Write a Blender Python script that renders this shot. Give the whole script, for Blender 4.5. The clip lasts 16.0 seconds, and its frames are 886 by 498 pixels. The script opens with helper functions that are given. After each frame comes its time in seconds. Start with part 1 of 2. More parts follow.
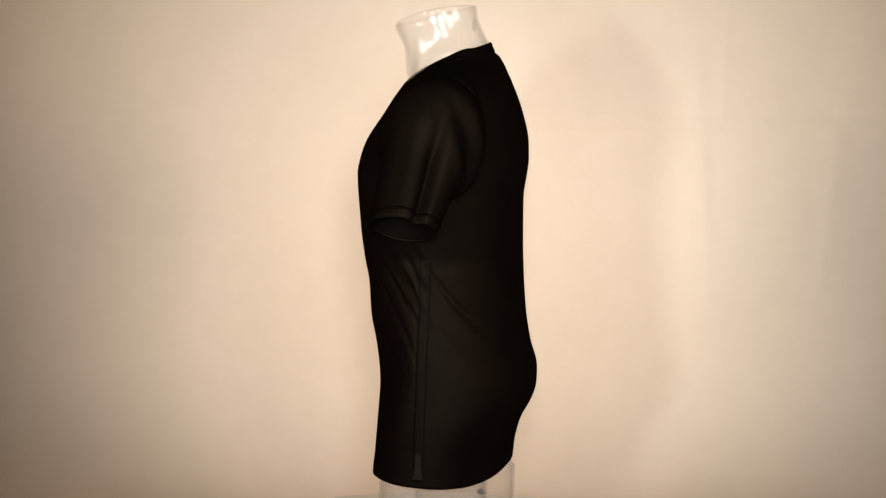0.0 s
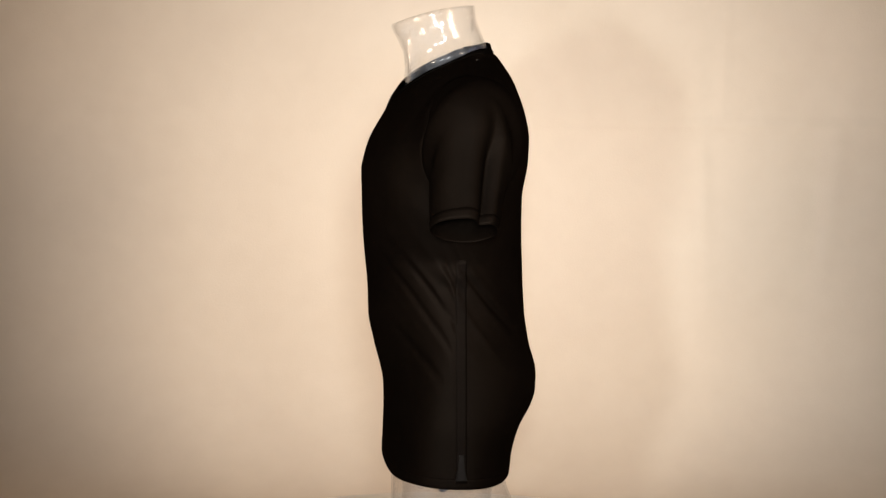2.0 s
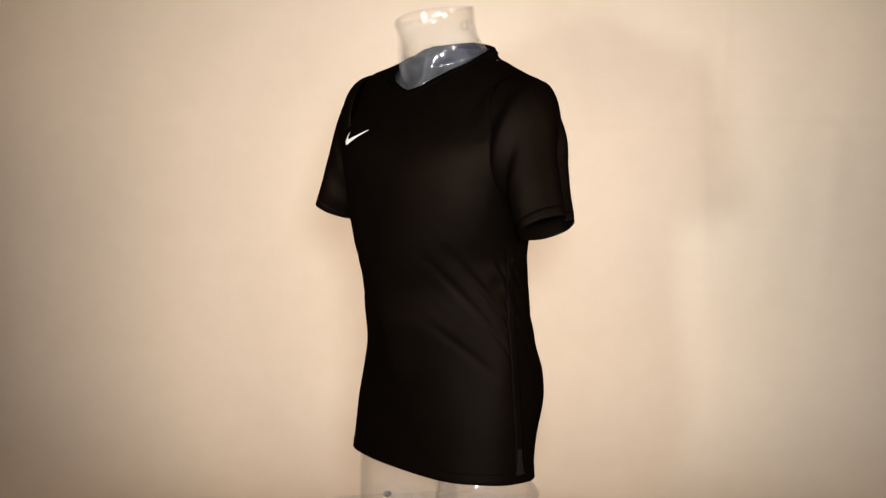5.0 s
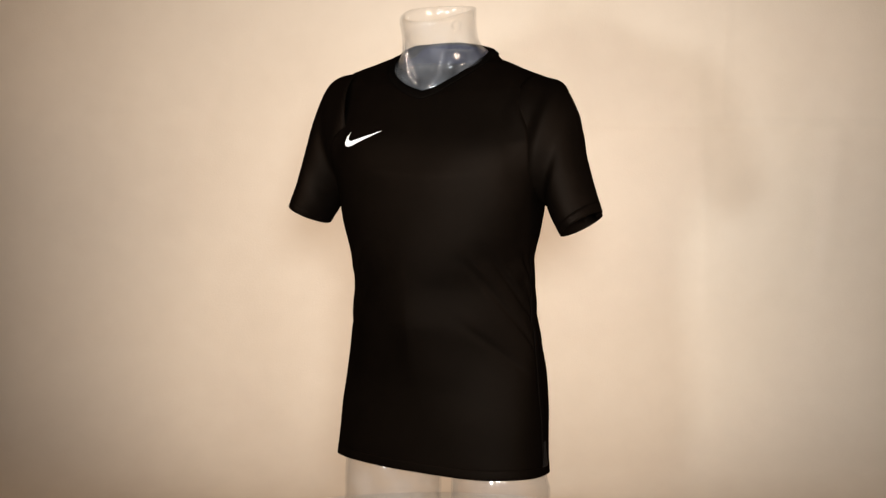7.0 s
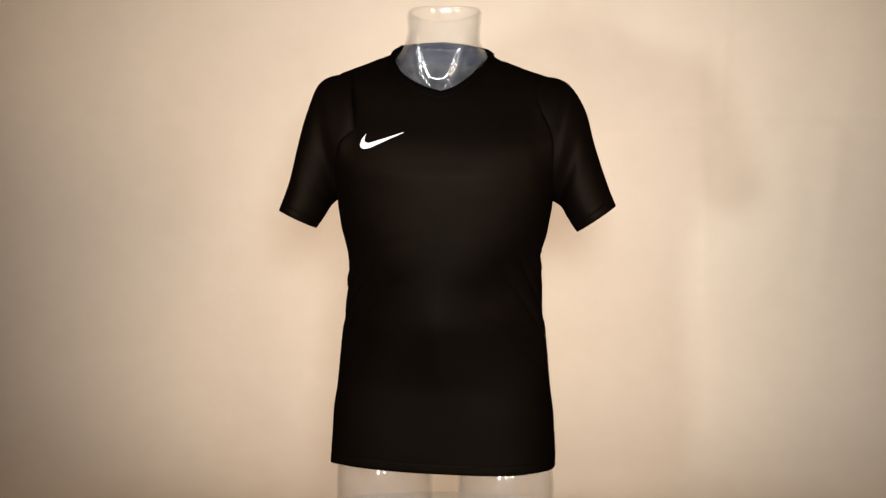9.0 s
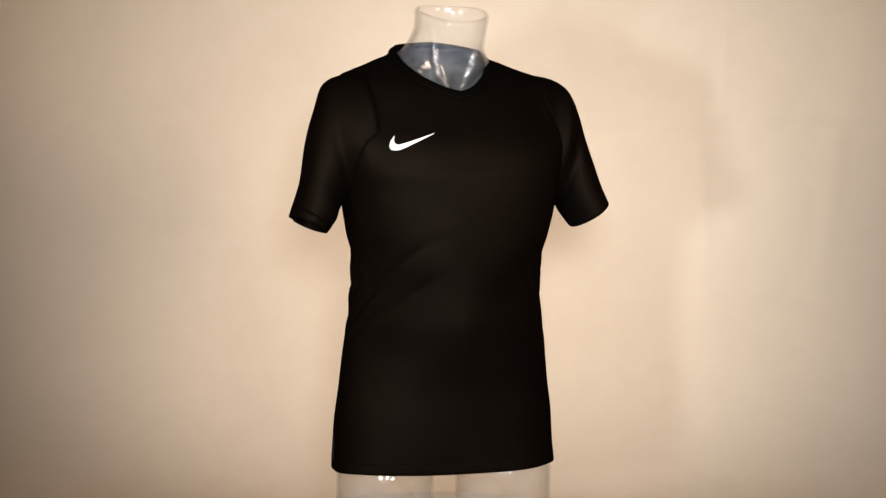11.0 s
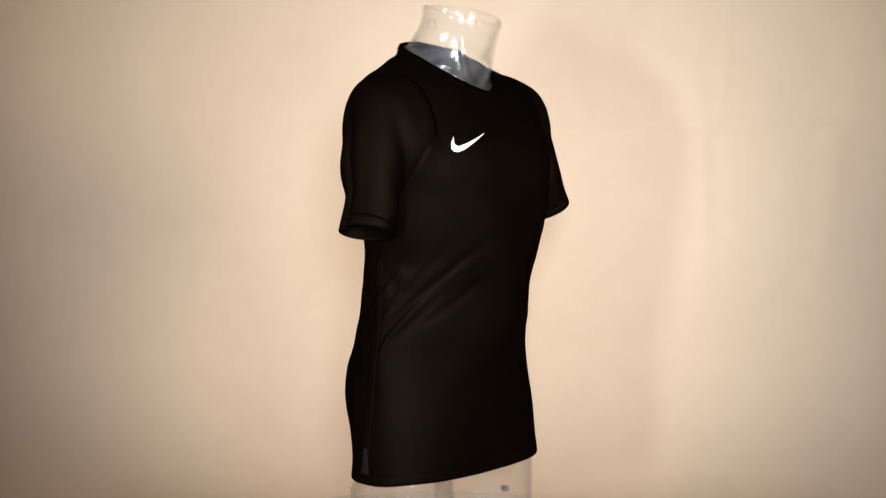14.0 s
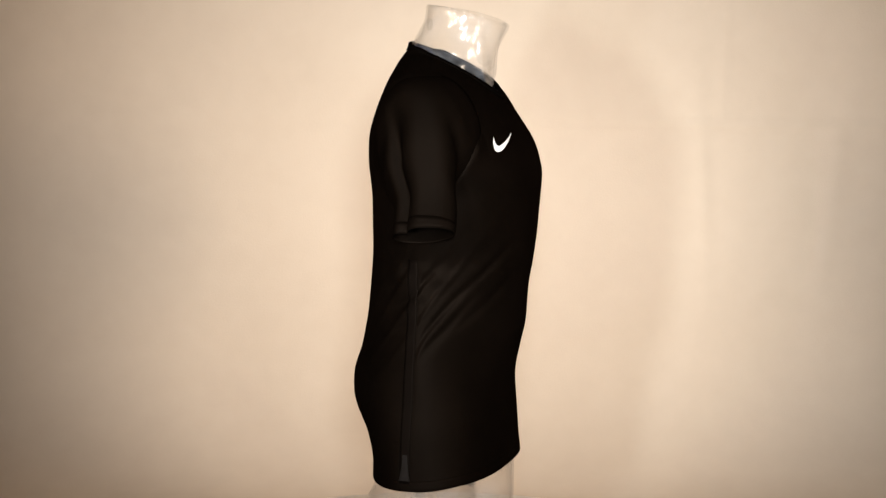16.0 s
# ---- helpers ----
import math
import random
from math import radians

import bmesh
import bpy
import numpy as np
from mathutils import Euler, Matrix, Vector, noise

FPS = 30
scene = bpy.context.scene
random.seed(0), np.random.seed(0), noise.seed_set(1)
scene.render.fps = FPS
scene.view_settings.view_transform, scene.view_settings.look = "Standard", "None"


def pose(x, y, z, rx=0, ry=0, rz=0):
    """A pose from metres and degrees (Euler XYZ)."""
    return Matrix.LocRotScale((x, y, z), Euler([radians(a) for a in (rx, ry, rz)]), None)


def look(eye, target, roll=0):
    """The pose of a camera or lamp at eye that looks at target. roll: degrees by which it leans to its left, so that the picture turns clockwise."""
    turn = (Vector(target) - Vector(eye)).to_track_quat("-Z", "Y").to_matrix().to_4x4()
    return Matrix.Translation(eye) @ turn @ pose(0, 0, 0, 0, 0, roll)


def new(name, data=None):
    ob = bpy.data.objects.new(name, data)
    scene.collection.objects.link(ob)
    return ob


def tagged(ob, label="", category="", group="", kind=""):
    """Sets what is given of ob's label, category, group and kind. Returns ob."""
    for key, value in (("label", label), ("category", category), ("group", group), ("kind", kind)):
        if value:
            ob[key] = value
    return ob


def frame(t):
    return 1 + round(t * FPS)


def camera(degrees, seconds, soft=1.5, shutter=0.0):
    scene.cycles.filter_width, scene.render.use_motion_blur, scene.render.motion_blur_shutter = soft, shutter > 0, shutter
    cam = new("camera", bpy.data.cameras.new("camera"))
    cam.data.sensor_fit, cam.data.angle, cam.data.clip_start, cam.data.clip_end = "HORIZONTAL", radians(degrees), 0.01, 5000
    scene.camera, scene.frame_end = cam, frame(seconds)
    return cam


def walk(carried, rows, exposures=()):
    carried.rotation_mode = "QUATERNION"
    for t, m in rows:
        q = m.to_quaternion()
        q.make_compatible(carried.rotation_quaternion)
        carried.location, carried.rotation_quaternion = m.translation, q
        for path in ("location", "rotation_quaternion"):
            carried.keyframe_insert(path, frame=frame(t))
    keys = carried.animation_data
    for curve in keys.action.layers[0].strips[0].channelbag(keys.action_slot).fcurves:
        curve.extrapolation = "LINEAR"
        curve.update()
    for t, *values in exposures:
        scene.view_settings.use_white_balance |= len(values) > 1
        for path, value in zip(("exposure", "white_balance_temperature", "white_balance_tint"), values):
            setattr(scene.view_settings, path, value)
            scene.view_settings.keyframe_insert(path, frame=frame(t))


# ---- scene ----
from mathutils.bvhtree import BVHTree

# The camera stands REACH from the turning axis, RISE above the point of it that it looks at (MID high), and looks down by DIP
MID, REACH, RISE, DIP, FOCAL = 0.714, 2.5, 0.298, radians(6.79), 2660.0


def lev(v):
    """Height in metres, on the turning axis, of a level counted downwards from above the neck."""
    return MID + RISE - REACH * math.tan(DIP + math.atan((v - 441.0) / FOCAL))


def wide(v):
    """Growth of the widths with the slant distance of a level."""
    return (REACH * math.cos(DIP) - (lev(v) - MID - RISE) * math.sin(DIP)) / REACH


cam = camera(32.84, 16.0, soft=1.4)
cam_pose = pose(-0.0106, -REACH, MID + RISE, 90 - 6.79, 0, 0) @ pose(0, 0, 0, 0, 0, 0.65)
walk(cam, [(0.0, cam_pose), (16.0, cam_pose)])

# ---- light ----
world = bpy.data.worlds.new("room_light")
scene.world = world
world.use_nodes = True
world.node_tree.nodes["Background"].inputs["Color"].default_value = (1.0, 0.80, 0.60, 1)
world.node_tree.nodes["Background"].inputs["Strength"].default_value = 0.07
scene.view_settings.exposure = 0.0
WARM, NEUTRAL = (1.0, 0.775, 0.60), (0.915, 0.96, 0.975)


def softbox(name, eye, target, size, power, spread, tone):
    lamp = bpy.data.lights.new(name, "AREA")
    lamp.shape, lamp.size, lamp.energy, lamp.color = "SQUARE", size, power, tone
    lamp.spread = radians(spread)
    ob = new(name, lamp)
    ob.matrix_world = look(eye, target)
    return ob


AIM = (0.17, 1.25, MID - 0.01)
softbox("lamp_front", (0.06, -2.70, MID + 0.50), AIM, 0.28, 4.8, 47, NEUTRAL)
softbox("lamp_front_east", (0.62, -2.4, MID + 0.30), AIM, 0.30, 1.0, 46, NEUTRAL)
softbox("lamp_front_west", (-0.60, -2.2, MID + 0.20), (0.30, 1.25, MID - 0.05), 0.12, 2.4, 52, NEUTRAL)
softbox("lamp_side_west", (-1.55, -1.6, MID + 0.55), (0.14, 1.25, MID - 0.05), 0.55, 4.1, 60, WARM)
softbox("lamp_side_east", (1.55, -1.6, MID + 0.55), (-0.14, 1.25, MID - 0.04), 0.55, 5.1, 63, WARM)


# ---- materials ----
def material(name):
    m = bpy.data.materials.new(name)
    m.use_nodes = True
    nt = m.node_tree
    return m, nt, nt.nodes["Principled BSDF"]


def noise_tex(nt, scale, detail=4.0, rough=0.55):
    co = nt.nodes.new("ShaderNodeTexCoord")
    n = nt.nodes.new("ShaderNodeTexNoise")
    n.inputs["Scale"].default_value, n.inputs["Detail"].default_value = scale, detail
    n.inputs["Roughness"].default_value = rough
    nt.links.new(co.outputs["Object"], n.inputs["Vector"])
    return n


def varied(name, low, high, scale, roughness, bump_scale=0.0, bump=0.0, fine=0.0):
    """A surface whose colour wanders between two values at a large and a small scale, with fine relief."""
    m, nt, b = material(name)
    a = noise_tex(nt, scale)
    c = noise_tex(nt, scale * 14, 3.0)
    add = nt.nodes.new("ShaderNodeMath")
    add.operation = "MULTIPLY_ADD"
    nt.links.new(c.outputs["Fac"], add.inputs[0])
    add.inputs[1].default_value = 0.35
    nt.links.new(a.outputs["Fac"], add.inputs[2])
    ramp = nt.nodes.new("ShaderNodeValToRGB")
    ramp.color_ramp.elements[0].position, ramp.color_ramp.elements[1].position = 0.45, 0.9
    ramp.color_ramp.elements[0].color, ramp.color_ramp.elements[1].color = (*low, 1), (*high, 1)
    nt.links.new(add.outputs[0], ramp.inputs["Fac"])
    nt.links.new(ramp.outputs["Color"], b.inputs["Base Color"])
    b.inputs["Roughness"].default_value = roughness
    if bump:
        n = noise_tex(nt, bump_scale, 5.0)
        bp = nt.nodes.new("ShaderNodeBump")
        bp.inputs["Strength"].default_value, bp.inputs["Distance"].default_value = bump, 0.002
        nt.links.new(n.outputs["Fac"], bp.inputs["Height"])
        nt.links.new(bp.outputs["Normal"], b.inputs["Normal"])
    return m, nt, b


BACKDROP, _, _ = varied("cream_backdrop_cloth", (0.70, 0.60, 0.49), (0.76, 0.66, 0.545), 1.3, 0.9, 260.0, 0.25)
FLOOR, _, _ = varied("pale_floor", (0.42, 0.36, 0.30), (0.52, 0.45, 0.38), 2.0, 0.7, 60.0, 0.2)
WALL, _, _ = varied("plain_wall", (0.52, 0.46, 0.40), (0.58, 0.51, 0.44), 1.0, 0.9, 90.0, 0.2)
WHITE_DISC, _, _ = varied("white_laminate", (0.80, 0.76, 0.70), (0.86, 0.82, 0.76), 3.0, 0.45, 200.0, 0.05)
BASE, _, _ = varied("white_painted_base", (0.60, 0.57, 0.52), (0.66, 0.62, 0.57), 3.0, 0.5, 120.0, 0.1)


def cloth(name, low, high, rough=0.5, spec=0.04, sheen=()):
    """A knit: a dull ground with a weave relief and, where given, a soft warm lustre of the filaments over it."""
    m, nt, b = varied(name, low, high, 9.0, rough, 900.0, 0.35)
    b.inputs["Specular IOR Level"].default_value = spec
    if sheen:
        lustre = nt.nodes.new("ShaderNodeBsdfGlossy")
        lustre.inputs["Color"].default_value, lustre.inputs["Roughness"].default_value = (*sheen, 1), rough
        both = nt.nodes.new("ShaderNodeAddShader")
        nt.links.new(b.inputs["Normal"].links[0].from_socket, lustre.inputs["Normal"])
        nt.links.new(b.outputs[0], both.inputs[0])
        nt.links.new(lustre.outputs[0], both.inputs[1])
        nt.links.new(both.outputs[0], nt.nodes["Material Output"].inputs["Surface"])
    return m


BLACK = cloth("black_polyester_knit", (0.0015, 0.0010, 0.0007), (0.0030, 0.0020, 0.0014), 0.48, 0.0, (0.0034, 0.0025, 0.0019))
RIB = cloth("black_rib_knit", (0.0010, 0.0008, 0.0006), (0.0020, 0.0015, 0.0012), 0.65, 0.0, (0.0024, 0.0018, 0.0014))
MESH = cloth("black_mesh_insert", (0.0014, 0.0010, 0.0008), (0.0030, 0.0022, 0.0018), 0.5, 0.0, (0.0034, 0.0025, 0.0019))
TAPE = cloth("charcoal_vent_tape", (0.005, 0.0042, 0.0038), (0.015, 0.0125, 0.0112), 0.6)
NAVY = cloth("navy_neck_lining", (0.010, 0.012, 0.032), (0.018, 0.022, 0.052), 0.6)
LOGO = cloth("white_heat_transfer", (0.86, 0.86, 0.86), (0.92, 0.92, 0.92), 0.45)


def clear_plastic():
    """Milky see-through plastic: mostly clear, a little diffuse haze, a glossy skin."""
    m, nt, b = material("clear_moulded_plastic")
    out = nt.nodes["Material Output"]
    nt.nodes.remove(b)
    clear = nt.nodes.new("ShaderNodeBsdfTransparent")
    clear.inputs["Color"].default_value = (0.996, 0.991, 0.981, 1)
    haze = nt.nodes.new("ShaderNodeBsdfDiffuse")
    haze.inputs["Color"].default_value = (0.70, 0.73, 0.80, 1)
    soft = nt.nodes.new("ShaderNodeMixShader")
    n = noise_tex(nt, 24.0, 6.0)
    r = nt.nodes.new("ShaderNodeMapRange")
    r.inputs["From Min"].default_value, r.inputs["From Max"].default_value = 0.36, 0.66
    r.inputs["To Min"].default_value, r.inputs["To Max"].default_value = 0.008, 0.058
    nt.links.new(n.outputs["Fac"], r.inputs["Value"])
    nt.links.new(r.outputs["Result"], soft.inputs["Fac"])
    nt.links.new(clear.outputs[0], soft.inputs[1])
    nt.links.new(haze.outputs[0], soft.inputs[2])
    gloss = nt.nodes.new("ShaderNodeBsdfGlossy")
    gloss.inputs["Roughness"].default_value = 0.12
    bp = nt.nodes.new("ShaderNodeBump")
    bp.inputs["Strength"].default_value, bp.inputs["Distance"].default_value = 0.15, 0.003
    n2 = noise_tex(nt, 38.0, 3.0)
    nt.links.new(n2.outputs["Fac"], bp.inputs["Height"])
    nt.links.new(bp.outputs["Normal"], gloss.inputs["Normal"])
    facing = nt.nodes.new("ShaderNodeLayerWeight")
    facing.inputs["Blend"].default_value = 0.5
    power = nt.nodes.new("ShaderNodeMath")
    power.operation = "POWER"
    nt.links.new(facing.outputs["Facing"], power.inputs[0])
    power.inputs[1].default_value = 3.0
    fr = nt.nodes.new("ShaderNodeMath")
    fr.operation = "MULTIPLY_ADD"
    nt.links.new(power.outputs[0], fr.inputs[0])
    fr.inputs[1].default_value, fr.inputs[2].default_value = 0.50, 0.03
    skin = nt.nodes.new("ShaderNodeMixShader")
    nt.links.new(fr.outputs[0], skin.inputs["Fac"])
    nt.links.new(soft.outputs[0], skin.inputs[1])
    nt.links.new(gloss.outputs[0], skin.inputs[2])
    nt.links.new(skin.outputs[0], out.inputs["Surface"])
    return m


PLASTIC = clear_plastic()
MARK, _, _ = varied("grey_moulded_mark", (0.16, 0.14, 0.12), (0.22, 0.19, 0.165), 30.0, 0.6, 300.0, 0.1)


# ---- mesh helpers ----
def mesh_of(name, verts, faces, mat, smooth=True):
    me = bpy.data.meshes.new(name)
    me.from_pydata([tuple(v) for v in verts], [], faces)
    me.validate()
    me.materials.append(mat)
    if smooth:
        me.polygons.foreach_set("use_smooth", [True] * len(me.polygons))
    me.update()
    return me


def part(name, verts, faces, mat, parent, label="", smooth=True):
    ob = new(name, mesh_of(name, verts, faces, mat, smooth))
    ob.parent = parent
    return tagged(ob, label=label)


def tube_faces(rows, cols, closed=True, base=0):
    f = []
    n = cols if closed else cols - 1
    for i in range(rows - 1):
        for j in range(n):
            a, b = base + i * cols + j, base + i * cols + (j + 1) % cols
            f.append((a, b, b + cols, a + cols))
    return f


def thicken(ob, thickness, offset=-1.0):
    mod = ob.modifiers.new("thickness", "SOLIDIFY")
    mod.thickness, mod.offset = thickness, offset
    return ob


def table(rows, v):
    """Smooth interpolation in rows of (level, value)."""
    x = [r[0] for r in rows]
    y = [r[1] for r in rows]
    if v <= x[0]:
        return y[0]
    if v >= x[-1]:
        return y[-1]
    i = max(k for k in range(len(x) - 1) if x[k] <= v)
    def slope(k):
        if k == 0 or k == len(x) - 1:
            a, b = max(k - 1, 0), min(k + 1, len(x) - 1)
            return (y[b] - y[a]) / (x[b] - x[a])
        l, r = (y[k] - y[k - 1]) / (x[k] - x[k - 1]), (y[k + 1] - y[k]) / (x[k + 1] - x[k])
        return 0.0 if l * r <= 0 else 2 * l * r / (l + r)
    h = x[i + 1] - x[i]
    t = (v - x[i]) / h
    return ((1 + 2 * t) * (1 - t) ** 2 * y[i] + t * (1 - t) ** 2 * h * slope(i)
            + t * t * (3 - 2 * t) * y[i + 1] + t * t * (t - 1) * h * slope(i + 1))


# ---- the room ----
BACK_Y = 1.25


def crease(x, z):
    """Relief of the hung cloth: pressed fold lines and soft drapes."""
    d = 0.0
    for line, amp in ((MID + 0.172, 0.0090), (MID - 0.428, 0.0100)):
        d += amp * math.exp(-((z - line - 0.004 * math.sin(x * 5.0)) / 0.012) ** 2) * (0.12 + 0.55 / (1 + math.exp(-(x - 0.3) / 0.05)))
    d += 0.003 * math.exp(-((x - 0.675 - 0.02 * (z - MID)) / 0.012) ** 2) * (z > MID + 0.17)
    d += 0.008 * math.exp(-((x - 0.635 - 0.06 * (MID - z)) / 0.022) ** 2) * math.exp(-((z - MID - 0.02) / 0.26) ** 2)
    d += 0.007 * math.exp(-((x - 0.96 - 0.10 * (z - MID)) / 0.03) ** 2) * math.exp(-((z - MID) / 0.25) ** 2)
    d += 0.012 * noise.noise(Vector((x * 2.2, z * 0.8, 3.1)))
    d += 0.0035 * noise.noise(Vector((x * 7.0, z * 3.0, 7.7)))
    return d


def backdrop():
    """A cloth that hangs from the wall and sweeps out over the floor under the turntable."""
    xs = [-2.2 + 0.0125 * i for i in range(353)]
    bend = 0.34
    line = [(BACK_Y, 2.4 - 0.0125 * i, 1.0, 0.0) for i in range(int((2.4 - bend) / 0.0125))]
    for i in range(15):
        a = math.pi / 2 * i / 14
        line.append((BACK_Y - bend * (1 - math.cos(a)), bend * (1 - math.sin(a)), math.cos(a), math.sin(a)))
    y = BACK_Y - bend
    while y > -1.0:
        y -= 0.03
        line.append((y, 0.0, 0.0, 1.0))
    verts = []
    run = 0.0
    for k, (y, z, ny, nz) in enumerate(line):
        if k:
            run += math.hypot(y - line[k - 1][0], z - line[k - 1][1])
        for x in xs:
            d = crease(x, 2.4 - run) + 0.008 * nz
            verts.append((x, y - ny * d, z + nz * d))
    faces = tube_faces(len(line), len(xs), closed=False)
    ob = new("backdrop", mesh_of("backdrop", verts, faces, BACKDROP))
    return tagged(ob, "cream cloth backdrop hung flat with pressed fold creases", "backdrop", kind="structure")


def slab(name, lo, hi, mat, label, category):
    verts = [(x, y, z) for z in (lo[2], hi[2]) for y in (lo[1], hi[1]) for x in (lo[0], hi[0])]
    faces = [(0, 2, 3, 1), (4, 5, 7, 6), (0, 1, 5, 4), (2, 6, 7, 3), (0, 4, 6, 2), (1, 3, 7, 5)]
    ob = new(name, mesh_of(name, verts, faces, mat, False))
    return tagged(ob, label, category, kind="structure")


backdrop()
slab("floor", (-2.6, -4.2, -0.1), (2.6, 1.45, -0.003), FLOOR, "plain pale floor of the photo room", "floor")
slab("wall_north", (-2.6, 1.35, 0.0), (2.6, 1.45, 2.7), WALL, "plain beige wall behind the hung backdrop", "wall")
slab("wall_south", (-2.6, -4.3, 0.0), (2.6, -4.2, 2.7), WALL, "plain beige wall of the photo room", "wall")
slab("wall_west", (-2.7, -4.2, 0.0), (-2.6, 1.45, 2.7), WALL, "plain beige wall of the photo room", "wall")
slab("wall_east", (2.6, -4.2, 0.0), (2.7, 1.45, 2.7), WALL, "plain beige wall of the photo room", "wall")
slab("ceiling", (-2.6, -4.2, 2.7), (2.6, 1.45, 2.8), WALL, "plain beige ceiling of the photo room", "ceiling")

# ---- turntable ----
DISC_Z = MID - 0.594
DISC_R = 0.62


def lathe(profile, cols=96):
    verts = [(r * math.cos(2 * math.pi * j / cols), r * math.sin(2 * math.pi * j / cols), z) for r, z in profile for j in range(cols)]
    faces = tube_faces(len(profile), cols)
    faces.append(tuple(range(cols))[::-1])
    top = (len(profile) - 1) * cols
    faces.append(tuple(range(top, top + cols)))
    return verts, faces


turntable = tagged(new("turntable"), "round white motorised turntable carrying the display torso", "turntable")
v, f = lathe([(0.54, 0.008), (0.545, 0.012), (0.545, DISC_Z - 0.040), (0.56, DISC_Z - 0.036), (0.56, DISC_Z - 0.026)])
part("base", v, f, BASE, turntable)
v, f = lathe([(DISC_R - 0.006, -0.024), (DISC_R, -0.020), (DISC_R, -0.004), (DISC_R - 0.001, -0.0015), (DISC_R - 0.004, 0.0)])
disc = part("disc", v, f, WHITE_DISC, turntable, "round white turning disc")
disc.location = (0, 0, DISC_Z)

# ---- garment shape: half width, front and back depth by level ----
WIDTH = [(70, 0.0580), (80, 0.0660), (87, 0.0735), (91, 0.0800), (101, 0.0898), (108, 0.1083), (117, 0.1294), (128, 0.1559), (138, 0.1735), (155, 0.1871),
         (200, 0.1856), (260, 0.1837), (345, 0.1796), (400, 0.1708), (455, 0.1592), (500, 0.1596), (550, 0.1630), (600, 0.1694), (680, 0.1758), (730, 0.1822),
         (780, 0.1844), (835, 0.1864)]
FRONT = [(70, 0.0450), (80, 0.0250), (95, -0.0050), (115, -0.0350), (135, -0.0618), (160, -0.0845), (200, -0.1067), (250, -0.1324), (280, -0.1415), (305, -0.1462),
         (350, -0.1452), (400, -0.1436), (430, -0.1414), (500, -0.1353), (550, -0.1338), (600, -0.1237), (680, -0.1063), (730, -0.1050), (835, -0.1047)]
BACK = [(70, 0.0570), (80, 0.0620), (90, 0.0672), (100, 0.0784), (150, 0.1032), (200, 0.1196), (250, 0.1280), (280, 0.1284), (350, 0.1205), (400, 0.1200),
         (500, 0.1234), (550, 0.1261), (600, 0.1327), (650, 0.1433), (680, 0.1419), (700, 0.1366), (740, 0.1174), (780, 0.1066), (840, 0.0962)]
POWER_F = [(70, 2.00), (130, 1.93), (190, 2.16), (260, 2.59), (320, 2.38), (450, 1.96), (500, 1.67), (600, 1.52), (680, 1.94), (780, 2.62),
         (835, 2.93)]
POWER_B = [(70, 1.90), (100, 1.46), (150, 1.62), (230, 1.93), (330, 1.84), (500, 1.93), (600, 2.09), (680, 2.33), (780, 1.96), (835, 2.21)]
CENTRE = [(70, 0.05), (100, 0.03), (160, 0.010), (300, -0.010), (500, -0.012), (680, -0.010), (780, 0.006), (835, 0.004)]
OFF_X, OFF_Y = -0.007, 0.0
TWIST = 0.0901


def twist(v):
    """The shoulders are turned a little against the hips."""
    return TWIST * min(1.0, max(0.0, (330 - v) / 180))


# the collar sits a little towards the wearer's right
SHIFT = [(60, -0.010), (90, -0.010), (110, -0.007), (135, 0.0), (140, 0.0)]
EDGE_SHIFT = [(60, -0.0115), (115, -0.0125), (140, -0.0105), (157, -0.003), (162, 0.0)]


def section(phi, v, grow=0.0):
    """Point of the torso at azimuth phi (0 front, pi/2 the wearer's left) and level v."""
    w, yf, yb = table(WIDTH, v), table(FRONT, v), table(BACK, v)
    s, c = math.sin(phi), math.cos(phi)
    n, k, mid = table(POWER_F if c >= 0 else POWER_B, v), wide(v), table(CENTRE, v)
    half = (mid - yf if c >= 0 else yb - mid) * k + grow
    x = (w * k + grow) * math.copysign(abs(s) ** (2 / n), s)
    y = mid * k - half * math.copysign(abs(c) ** (2 / n), c)
    lean = -0.024 * x * min(1.0, max(0.0, (200 - v) / 60))
    return Vector((x + OFF_X + table(SHIFT, v), y + OFF_Y + twist(v) * x, lev(v) + lean))


# drag folds from under the chest down towards the back, on the wearer's left and right: two ends (depth, level) and how deep
DRAG = {1: [(-0.095, 462, -0.012, 588, 0.0042), (-0.066, 455, 0.002, 548, 0.0044), (0.004, 436, 0.085, 548, 0.0046),
            (-0.10, 560, -0.04, 632, 0.0024), (-0.012, 452, 0.018, 492, 0.0036)],
        -1: [(-0.108, 436, -0.016, 562, 0.0046), (-0.030, 448, 0.036, 518, 0.0046), (-0.075, 520, -0.02, 590, 0.0030),
             (-0.118, 480, -0.07, 548, 0.0024), (0.02, 440, 0.055, 490, 0.0030)]}


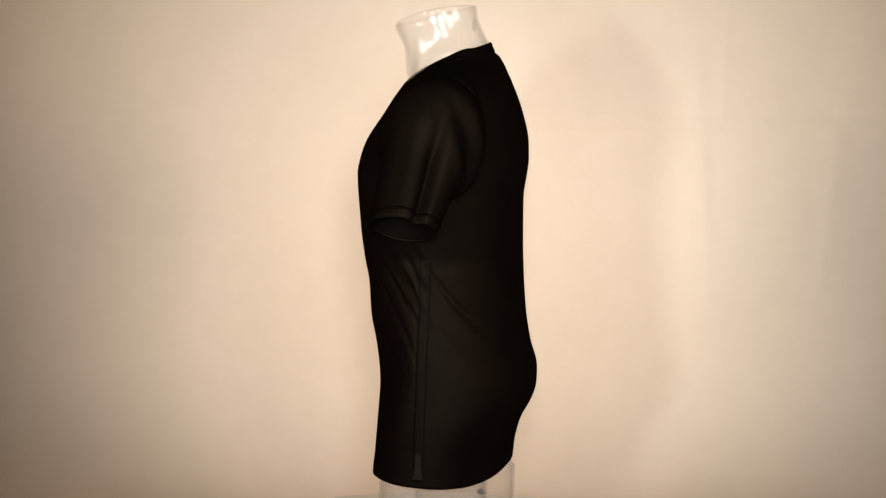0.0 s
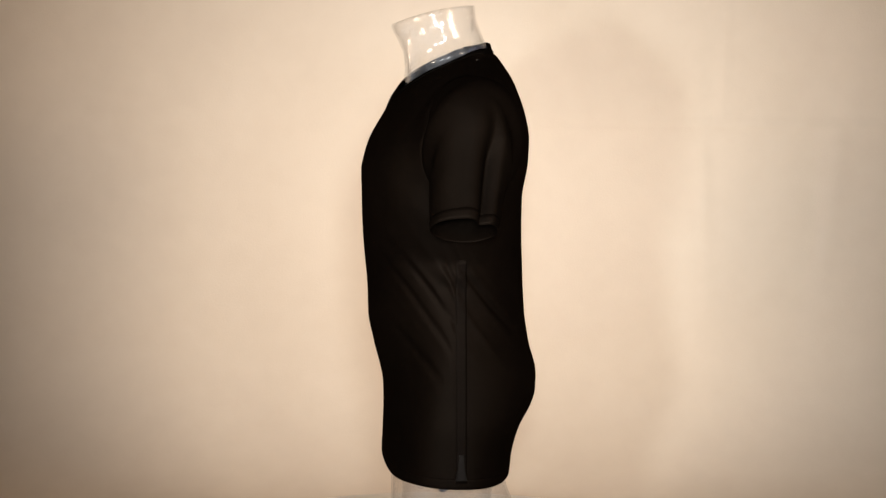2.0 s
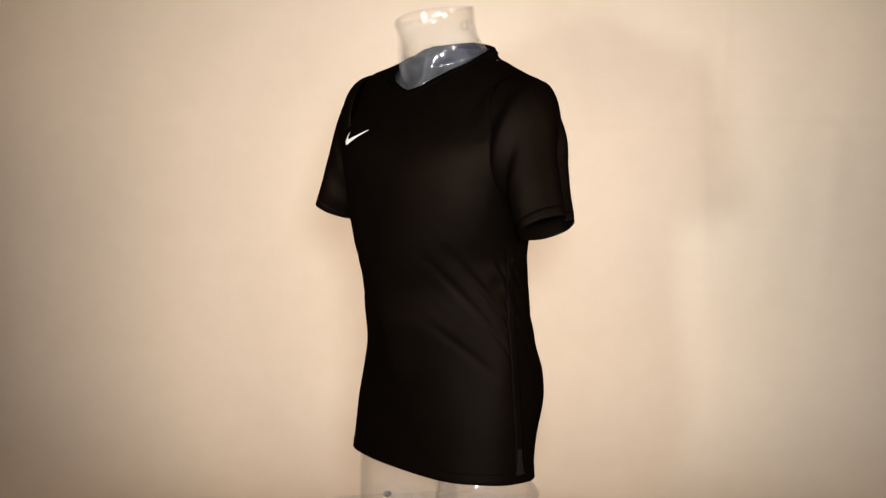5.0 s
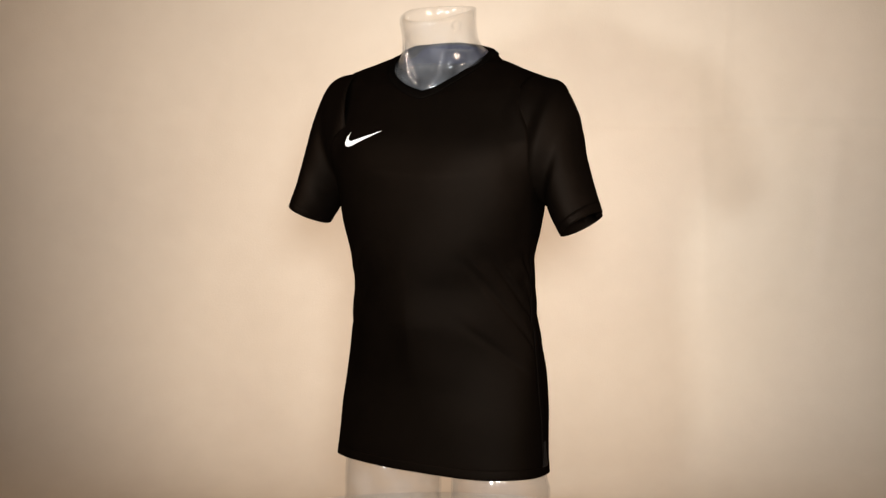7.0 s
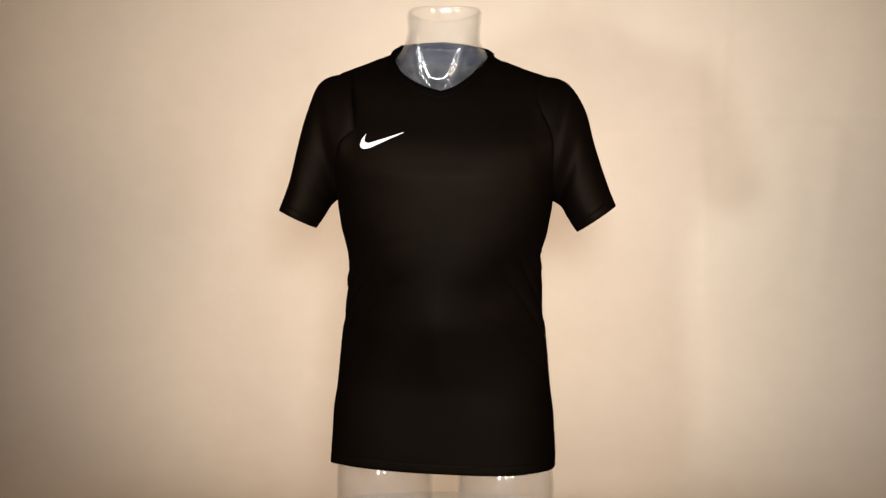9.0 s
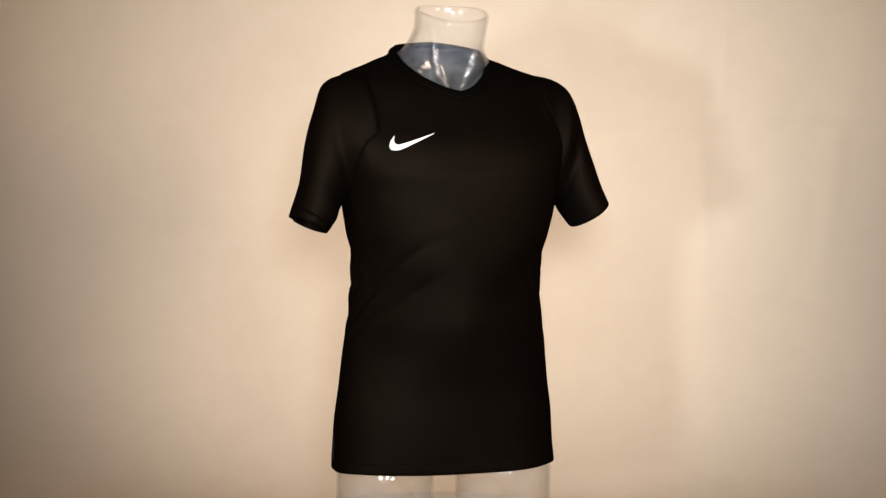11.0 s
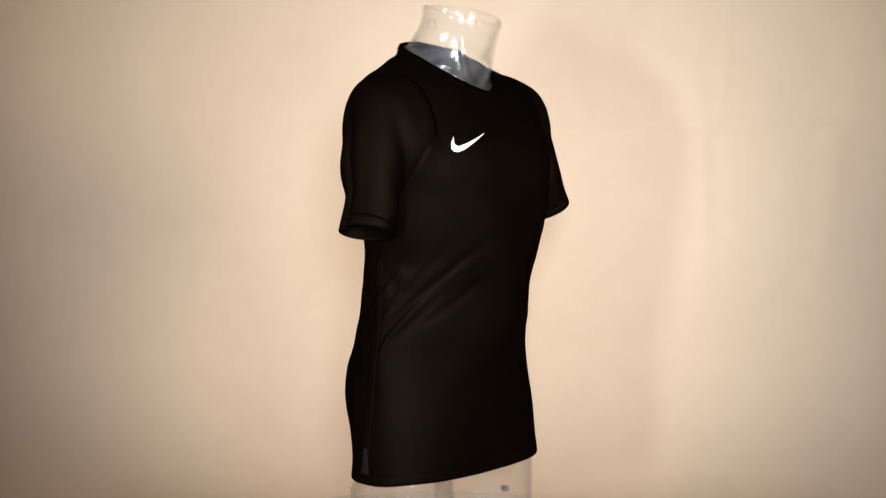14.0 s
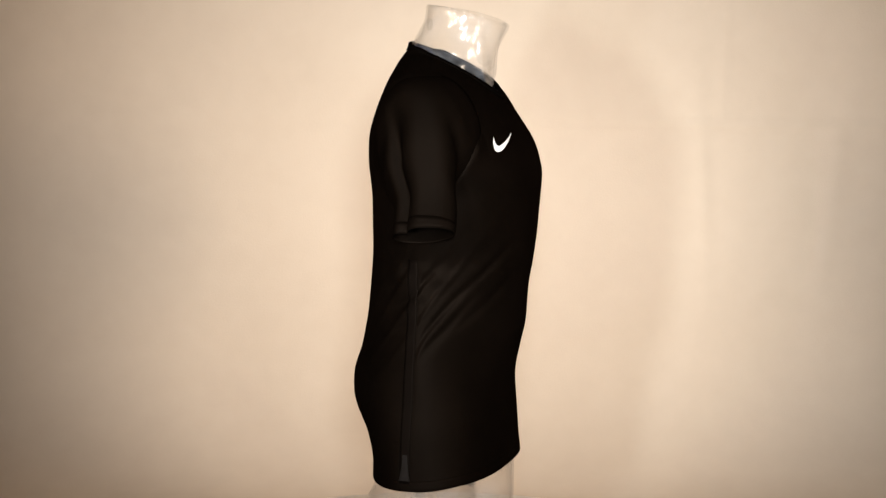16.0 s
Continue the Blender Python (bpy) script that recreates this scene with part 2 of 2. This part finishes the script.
def fold(phi, v):
    """Slanting drag folds at the waist under the arms and slight slackness elsewhere."""
    side = abs(math.sin(phi))
    y = -0.13 * math.cos(phi)
    d = 0.0
    zone = math.exp(-((v - 515 - 500 * y) / 70) ** 2) * side ** 3
    wave = math.sin((v - 1650 * y) * 0.105 + 1.5 * noise.noise(Vector((y * 9, v * 0.006, math.sin(phi)))))
    d += 0.0026 * zone * (max(0.0, wave) ** 2 - 0.25)
    for y0, v0, y1, v1, deep in DRAG[1 if math.sin(phi) > 0 else -1]:
        t = (y - y0) / (y1 - y0)
        if -0.3 < t < 1.3:
            off = v - v0 - (v1 - v0) * t - 6 * math.sin(3.0 * t)
            if abs(off) < 60:
                ends = min(1.0, max(0.0, (t + 0.25) / 0.4)) * min(1.0, max(0.0, (1.25 - t) / 0.4))
                d += deep * ends * (0.3 * math.exp(-((off + 18) / 14) ** 2) - 0.85 * math.exp(-(off / 8.5) ** 2) + 0.15 * math.exp(-((off - 18) / 14) ** 2))
    d += 0.0014 * noise.noise(Vector((math.sin(phi) * 2.2, math.cos(phi) * 2.2, v * 0.010)))
    d += 0.0040 * math.exp(-((v - 470) / 35) ** 2) * side ** 8 * noise.noise(Vector((phi * 4.0, v * 0.035, 1.0)))
    return max(-0.0055, d) * min(1.0, max(0.0, (v - 150) / 60))


EDGE_FRONT = [(87, 0.0750), (110, 0.0720), (130, 0.0595), (148, 0.0365), (157, 0.0165), (162, -0.0005)]
EDGE_BACK = [(76, -0.0005), (79, 0.035), (83, 0.061), (87, 0.0750)]


def neckline(phi):
    """Level of the collar's edge: a shallow V in front, high at the nape."""
    front = math.cos(phi) >= 0
    lo, hi = (87.0, 162.0) if front else (87.0, 76.0)
    rows = EDGE_FRONT if front else EDGE_BACK
    for _ in range(22):
        m = (lo + hi) / 2
        if abs(section(phi, m).x - OFF_X - table(EDGE_SHIFT, m)) < table(rows, m):
            lo = m
        else:
            hi = m
    return lo


HEM, HEM_LEAN = [(0, 809.4), (0.8, 809.2), (1.57, 815.0), (2.4, 816.5), (3.15, 813.7)], 0.03


def hemline(phi):
    a = abs((phi + math.pi) % (2 * math.pi) - math.pi)
    return table(HEM, a) + HEM_LEAN * math.sin(phi) + 1.5 * math.sin(3 * phi)


def skin(phi, v, out=0.0):
    """Garment surface point, pushed out along the level's outward direction."""
    p = section(phi, v, fold(phi, v) + out)
    if v < 150:
        p.z += out
    return p


shirt = tagged(new("t_shirt"), "black short-sleeved polyester sports shirt with V-neck worn by the torso", "shirt")
shirt.location = (0, 0, 0)
COLS, ROWS = 240, 200
EDGES = [neckline(2 * math.pi * j / COLS) for j in range(COLS)]
verts = []
for i in range(ROWS):
    s = i / (ROWS - 1)
    s = 1 - (1 - s) ** 1.5
    for j in range(COLS):
        phi = 2 * math.pi * j / COLS
        verts.append(skin(phi, hemline(phi) + (EDGES[j] - hemline(phi)) * s))
body = part("body", verts, tube_faces(ROWS, COLS), BLACK, shirt)
thicken(body, 0.0012, -1.0)


def band(name, edge, length, out, mat, label, steps=5, up=False):
    """A doubled band that follows the garment inward from an edge."""
    rows = []
    cols = 160
    for j in range(cols):
        phi = 2 * math.pi * j / cols
        v, run, line = edge(phi), 0.0, []
        sign = -1 if up else 1
        last = skin(phi, v, out)
        line.append(last)
        for k in range(1, steps):
            while run < length * k / (steps - 1):
                v += sign * 0.6
                p = skin(phi, v, out)
                run += (p - last).length
                last = p
            line.append(last)
        rows.append(line)
    vs = [rows[j][k] for k in range(steps) for j in range(cols)]
    ob = part(name, vs, tube_faces(steps, cols), mat, shirt, label)
    thicken(ob, 0.0014, -1.0)
    return ob


band("collar", lambda p: neckline(p) - 1.0, 0.015, 0.0006, RIB, "black ribbed V-neck collar")
band("hem", lambda p: hemline(p) + 1.0, 0.017, 0.0006, BLACK, "", up=True)


# navy lining inside the nape
def lining():
    vs, cols, rows = [], 40, 8
    for k in range(rows):
        for j in range(cols):
            phi = math.pi + (j / (cols - 1) - 0.5) * 2.2
            vs.append(section(phi, neckline(phi) + 2 + k * 5, -0.007))
    ob = part("neck_lining", vs, tube_faces(rows, cols, closed=False), NAVY, shirt, "navy blue lining inside the nape")
    thicken(ob, 0.001, 1.0)


lining()

# sleeves, the wearer's left (1) and right (-1): outer and inner contour (run, distance, level), depth and centre of the tube
OUTER_X = {1: [(0, 0.1500), (0.1, 0.1806), (0.22, 0.2062), (0.38, 0.2271), (0.55, 0.2377), (0.78, 0.2579), (1, 0.2747)],
     -1: [(0, 0.1500), (0.1, 0.1847), (0.22, 0.2120), (0.38, 0.2288), (0.55, 0.2428), (0.78, 0.2570), (1, 0.2749)]}
OUTER_V = {1: [(0, 132.0), (0.1, 137.7), (0.22, 156.5), (0.38, 199.0), (0.55, 247.0), (0.78, 312.4), (1, 358.6)],
     -1: [(0, 132.0), (0.1, 136.0), (0.22, 152.6), (0.38, 199.1), (0.55, 250.3), (0.78, 321.4), (1, 374.6)]}
INNER_X = {1: [(0, 0.1200), (0.1, 0.1500), (0.22, 0.1720), (0.38, 0.1846), (0.55, 0.1909), (0.78, 0.1987), (1, 0.2139)],
     -1: [(0, 0.1200), (0.1, 0.1500), (0.22, 0.1720), (0.38, 0.1832), (0.55, 0.1907), (0.78, 0.1990), (1, 0.2156)]}
INNER_V = {1: [(0, 335.0), (0.1, 345.0), (0.22, 350.0), (0.38, 358.0), (0.55, 363.9), (0.78, 381.2), (1, 403.5)],
     -1: [(0, 335.0), (0.1, 345.0), (0.22, 350.0), (0.38, 358.0), (0.55, 365.0), (0.78, 381.6), (1, 403.5)]}
DEEP = {1: [(0, 0.0698), (0.1, 0.0721), (0.22, 0.0685), (0.38, 0.0621), (0.55, 0.0604), (0.78, 0.0559), (1, 0.0514)],
     -1: [(0, 0.0771), (0.1, 0.0762), (0.22, 0.0654), (0.38, 0.0598), (0.55, 0.0580), (0.78, 0.0499), (1, 0.0496)]}
SLEEVE_Y = {1: [(0, 0.0159), (0.1, 0.0222), (0.22, 0.0048), (0.38, 0.0094), (0.55, 0.0030), (0.78, -0.0032), (1, -0.0082)],
     -1: [(0, -0.0229), (0.1, -0.0149), (0.22, -0.0154), (0.38, -0.0245), (0.55, -0.0284), (0.78, -0.0437), (1, -0.0457)]}
TILT = {1: 0.039, -1: 0.142}


def sleeve_point(side, s, a, out=0.0):
    ox, oz = table(OUTER_X[side], s), lev(table(OUTER_V[side], s))
    ix, iz = table(INNER_X[side], s), lev(table(INNER_V[side], s))
    deep = table(DEEP[side], s) + out
    c, d = Vector(((ox + ix) / 2, 0, (oz + iz) / 2)), Vector(((ox - ix) / 2, 0, (oz - iz) / 2))
    d *= 1 + out / d.length
    n = 2.0
    ca, sa = math.cos(a), math.sin(a)
    # a pressed fold that runs down the rear of the sleeve
    turn = (a + math.pi) % (2 * math.pi) - math.pi
    reach = min(1.0, max(0.0, (s - 0.24) / 0.25))
    groove = 1 - 0.36 * reach * math.exp(-((turn - 0.66) / (0.26 if turn < 0.66 else 0.15)) ** 2) + 0.05 * reach * math.exp(-((turn - 0.05) / 0.22) ** 2)
    d *= groove
    deep *= groove
    slack = 0.0016 * noise.noise(Vector((s * 5 * 1.0, ca * 1.6 + side * 4, sa * 1.6))) * s
    p = c + d * math.copysign(abs(ca) ** (2 / n), ca) * (1 + slack / 0.04)
    p.y = table(SLEEVE_Y[side], s) + (deep + slack) * math.copysign(abs(sa) ** (2 / n), sa)
    p.z -= TILT[side] * s * s * (deep + slack) * math.copysign(abs(sa) ** (2 / n), sa)
    p.x = p.x * side + OFF_X + (0.0065 if side > 0 else 0.004) * s
    return p




def ease_join(ob, other, outward, k=0.038):
    """Fills the crease where a sleeve is sewn to the body, above the armpit, so that one runs into the other."""
    tree = BVHTree.FromPolygons([v.co for v in other.data.vertices], [tuple(p.vertices) for p in other.data.polygons])
    moves = []
    for v in ob.data.vertices:
        near = tree.find_nearest(v.co, k)
        if near[0] is None:
            continue
        w = min(1.0, max(0.0, (v.co.z - lev(345)) / 0.09)) * min(1.0, max(0.0, (abs(v.co.x - OFF_X) - 0.134) / 0.02))
        n = v.normal if v.normal.dot(outward(v.co)) > 0 else -v.normal
        moves.append((v, n * (w * (1 - n.z * n.z) * k / 4 * (1 - near[3] / k) ** 2)))
    for v, d in moves:
        v.co += d
    ob.data.update()


for side in (1, -1):
    rows, cols = 44, 120
    vs = [sleeve_point(side, i / (rows - 1), 2 * math.pi * j / cols) for i in range(rows) for j in range(cols)]
    sl = part("sleeve", vs, tube_faces(rows, cols), BLACK, shirt)
    ease_join(sl, body, lambda p: p - Vector((side * 0.19, -0.01, lev(270))))
    ease_join(body, sl, lambda p: Vector((p.x, p.y, 0.4 * (p.z > lev(150)))))
    thicken(sl, 0.0012, 1.0 if side > 0 else -1.0)
    vs = [sleeve_point(side, 0.915 + 0.086 * k / 3, 2 * math.pi * j / cols, 0.0002) for k in range(4) for j in range(cols)]
    cuff = part("sleeve_hem", vs, tube_faces(4, cols), BLACK, sl)
    thicken(cuff, 0.0004, 1.0 if side > 0 else -1.0)

# shoulder seams from the collar out to the sleeves
for side in (1, -1):
    vs = []
    for i in range(24):
        v = 90 + 46 * i / 23
        for j in range(3):
            phi = 1.95 - 0.10 * i / 23 + (j - 1) * 0.012
            vs.append(skin(phi if side > 0 else 2 * math.pi - phi, v, -0.0002 + 0.0006 * (j == 1)))
    part("shoulder_seam", vs, tube_faces(24, 3, closed=False), RIB, shirt)


# mesh insert down both flanks, with a lighter vent tape at its foot
def strip(side, top, low, width_top, width_low, out):
    vs, rows, cols = [], 40, 6
    for i in range(rows):
        t = i / (rows - 1)
        v = top + (low - top) * t
        half = width_top + (width_low - width_top) * t ** 2
        for j in range(cols):
            yy = 0.001 + (j / (cols - 1) - 0.5) * 2 * half
            lo, hi = 0.8, 2.4
            for _ in range(30):
                m = (lo + hi) / 2
                lo, hi = (m, hi) if section(m, v).y - twist(v) * section(m, v).x < yy else (lo, m)
            vs.append(skin(lo if side > 0 else 2 * math.pi - lo, v, out))
    return vs, tube_faces(rows, cols, closed=False)


for side in (1, -1):
    v, f = strip(side, 440, 804, 0.0085, 0.0085, 0.0008)
    ob = thicken(part("side_insert", v, f, MESH, shirt, "black mesh side insert"), 0.0006, 0.0)
    v, f = strip(side, 758, 800, 0.0040, 0.0095, 0.0014)
    thicken(part("vent_tape", v, f, TAPE, ob, "charcoal grey tape at the side vent"), 0.0006, 0.0)


# emblem: a plain tapering curved streak printed on the chest
def emblem():
    def upper(x):
        return table([(0.0, 0.006), (0.004, 0.018), (0.0095, 0.0115), (0.014, 0.0095), (0.020, 0.0110), (0.040, 0.0172), (0.076, 0.0292)], x)
    def lower(x):
        return table([(0.0, 0.006), (0.003, 0.0012), (0.009, 0.0), (0.016, 0.0012), (0.030, 0.0072), (0.050, 0.0165), (0.076, 0.0285)], x)
    vs, cols = [], 40
    for k in range(3):
        for i in range(cols):
            x = 0.076 * (i / (cols - 1)) ** 1.3
            z = lower(x) + (upper(x) - lower(x)) * k / 2
            vs.append((x, z))
    fs = tube_faces(3, cols, closed=False)
    base = len(vs)
    for i in range(9):
        t = i / 8
        z = 0.008 + 0.0172 * t
        cx = 0.0008 + 0.0075 * t * t + 0.001
        wd = 0.0062 * (1 - t) ** 0.8 + 0.0006
        vs += [(cx + t * 0.001, z), (cx + wd, z)]
        if i:
            a = base + 2 * i
            fs.append((a - 2, a - 1, a + 1, a))
    done = []
    for x, z in vs:
        px, pv = -0.1317 + x * 0.93, 259.0 - z * 1000
        lo, hi = -1.4, 0.2
        for _ in range(40):
            m = (lo + hi) / 2
            if section(m, pv).x < px:
                lo = m
            else:
                hi = m
        done.append(skin(lo % (2 * math.pi), pv, 0.0012))
    return done, fs


v, f = emblem()
part("emblem", v, f, LOGO, shirt, "white curved tapering emblem on the chest")

# ---- display torso ----
# rings of the neck and shoulders: front depth and level, back depth and level, half width
RINGS = [(-0.0915, 45.5, 0.0335, 12.5, 0.0545), (-0.0950, 47, 0.0352, 14, 0.0570), (-0.0945, 51, 0.0350, 18, 0.0566), (-0.0855, 69, 0.0365, 33, 0.0555),
         (-0.0755, 93, 0.044, 53, 0.0572), (-0.0700, 118, 0.051, 70, 0.0650), (-0.068, 138, 0.057, 82, 0.081), (-0.074, 152, 0.062, 92, 0.103),
         (-0.082, 166, 0.068, 104, 0.130), (-0.092, 185, 0.087, 130, 0.160)]

LEAN = [(0, -0.002), (3, -0.003), (4.5, -0.007), (7, -0.008), (9, 0.0)]


def tuck(p):
    """Keeps a point of the display torso under the garment, wherever the garment covers it."""
    def level(z):
        return 441.0 + FOCAL * math.tan(math.atan((MID + RISE - z) / REACH) - DIP)
    v = level(p.z)
    x = p.x - OFF_X
    v = level(p.z + 0.024 * x * min(1.0, max(0.0, (200 - v) / 60)))
    k, mid, shift = wide(v), table(CENTRE, v), table(SHIFT, v)
    edge = abs(x - table(EDGE_SHIFT, v))
    x -= shift
    y = p.y - OFF_Y - mid * k - twist(v) * x
    front = y < 0
    free = 0.0
    if front and v < 162:
        free = min(1.0, max(0.0, (table(EDGE_FRONT, v) - edge) / 0.032))
    if not front and v < 87:
        free = min(1.0, max(0.0, (table(EDGE_BACK, v) - edge) / 0.012))
    gap = 0.013 if v < 175 else 0.008
    w, half = table(WIDTH, v) * k - gap, (mid - table(FRONT, v) if front else table(BACK, v) - mid) * k - gap
    n = table(POWER_F if front else POWER_B, v)
    f = (abs(x) / w) ** n + (abs(y) / max(half, 0.004)) ** n
    if f > 1:
        g = free + (1 - free) * f ** (-1 / n)
        x, y = x * g, y * g
    return Vector((x + OFF_X + shift, y + mid * k + OFF_Y + twist(v) * x, p.z))


def torso():
    cols = 224
    vs, n = [], 0
    steps = 60
    for i in range(steps + 1):
        u = (len(RINGS) - 1) * i / steps
        yf, vf, yb, vb, w = (table([(k, r[q]) for k, r in enumerate(RINGS)], u) for q in range(5))
        for j in range(cols):
            a = 2 * math.pi * j / cols
            k = (1 - math.cos(a)) / 2
            off = abs((a + math.pi) % (2 * math.pi) - math.pi)
            # two tendons that run together towards the notch of the collarbones
            tendon = math.exp(-((off - (0.85 - 0.17 * (u - 2.7))) / 0.085) ** 2) * math.exp(-((u - 4.6) / 1.7) ** 2)
            tendon += 0.8 * math.exp(-((off - (0.36 - 0.15 * (u - 5.6))) / 0.05) ** 2) * math.exp(-((u - 6.5) / 0.7) ** 2)
            notch = math.exp(-(off / 0.20) ** 2) * math.exp(-((u - 7.2) / 1.0) ** 2)
            g = 1 + 0.11 * tendon - 0.06 * notch + 0.006 * noise.noise(Vector((math.sin(a) * 1.5, math.cos(a) * 1.5, u * 0.5)))
            yc = (yf + yb) / 2
            q = Vector((w * g * math.sin(a) + OFF_X + table(LEAN, u), yc + (yf + (yb - yf) * k - yc) * g + OFF_Y, lev(vf + (vb - vf) * k - 24 * k * (1 - k) * max(0.0, 1 - u / 4))))
            vs.append(q.lerp(tuck(q), min(1.0, max(0.0, (u - 5.4) / 1.0))))
        n += 1
    for lv in range(205, 801, 20):
        for j in range(cols):
            vs.append(section(2 * math.pi * j / cols, lv, -0.0145 if 400 < lv < 660 else -0.010))
        n += 1
    fs = tube_faces(n, cols)
    # thighs
    for side in (1, -1):
        base = len(vs)
        levels = [785, 800, 815, 828, 850, 890, 930, 970, 1010, 1045]
        for lv in levels:
            t = min(1.0, (lv - 785) / 45)
            w, deep = 0.068 + 0.010 * t, 0.072 + 0.014 * t
            for j in range(cols):
                a = 2 * math.pi * j / cols
                leg = Vector((OFF_X + 0.004 + side * 0.104 + w * math.sin(a), OFF_Y + 0.004 - deep * math.cos(a), lev(lv) if lv < 1045 else DISC_Z + 0.003))
                vs.append(tuck(leg) if lv < 835 else leg)
        fs += tube_faces(len(levels), cols, base=base)
        fs.append(tuple(range(base + (len(levels) - 1) * cols, base + len(levels) * cols)))
    # a faint moulded ring at the nape
    base, n = len(vs), 28
    for r in (0.0074, 0.0090):
        for j in range(n):
            a = 2 * math.pi * j / n
            vs.append(Vector((OFF_X - 0.003 + r * math.cos(a), 0.0368, lev(44) + r * math.sin(a))))
    fs += tube_faces(2, n, base=base)
    # a small moulded mark on the outside of each thigh
    marks = len(fs)
    for side in (1, -1):
        base = len(vs)
        for j in range(12):
            a = 2 * math.pi * j / 12
            y = 0.016 + 0.0078 * math.cos(a)
            x = 0.104 * side + 0.004 + side * (0.078 * math.sqrt(1 - ((y - 0.004) / 0.086) ** 2) + 0.0006)
            vs.append(Vector((OFF_X + x, y, MID - (0.450 if side > 0 else 0.466) + 0.0055 * math.sin(a))))
        fs.append(tuple(range(base, base + 12)))
    ob = new("display_torso", mesh_of("display_torso", vs, fs, PLASTIC))
    ob.data.materials.append(MARK)
    for poly in ob.data.polygons[marks:]:
        poly.material_index = 1
    thicken(ob, 0.0035, -1.0)
    return tagged(ob, "clear plastic headless display torso standing on the turntable", "mannequin")


display = torso()

# ---- turning ----
SPEED, FACING = 10.96, 9.59


def motions():
    times = [0.5 * k for k in range(33)]
    for thing, z in ((shirt, 0.0), (display, 0.0), (disc, DISC_Z)):
        walk(thing, [(t, pose(0, 0, z, 0, 0, SPEED * (t - FACING))) for t in times])


motions()
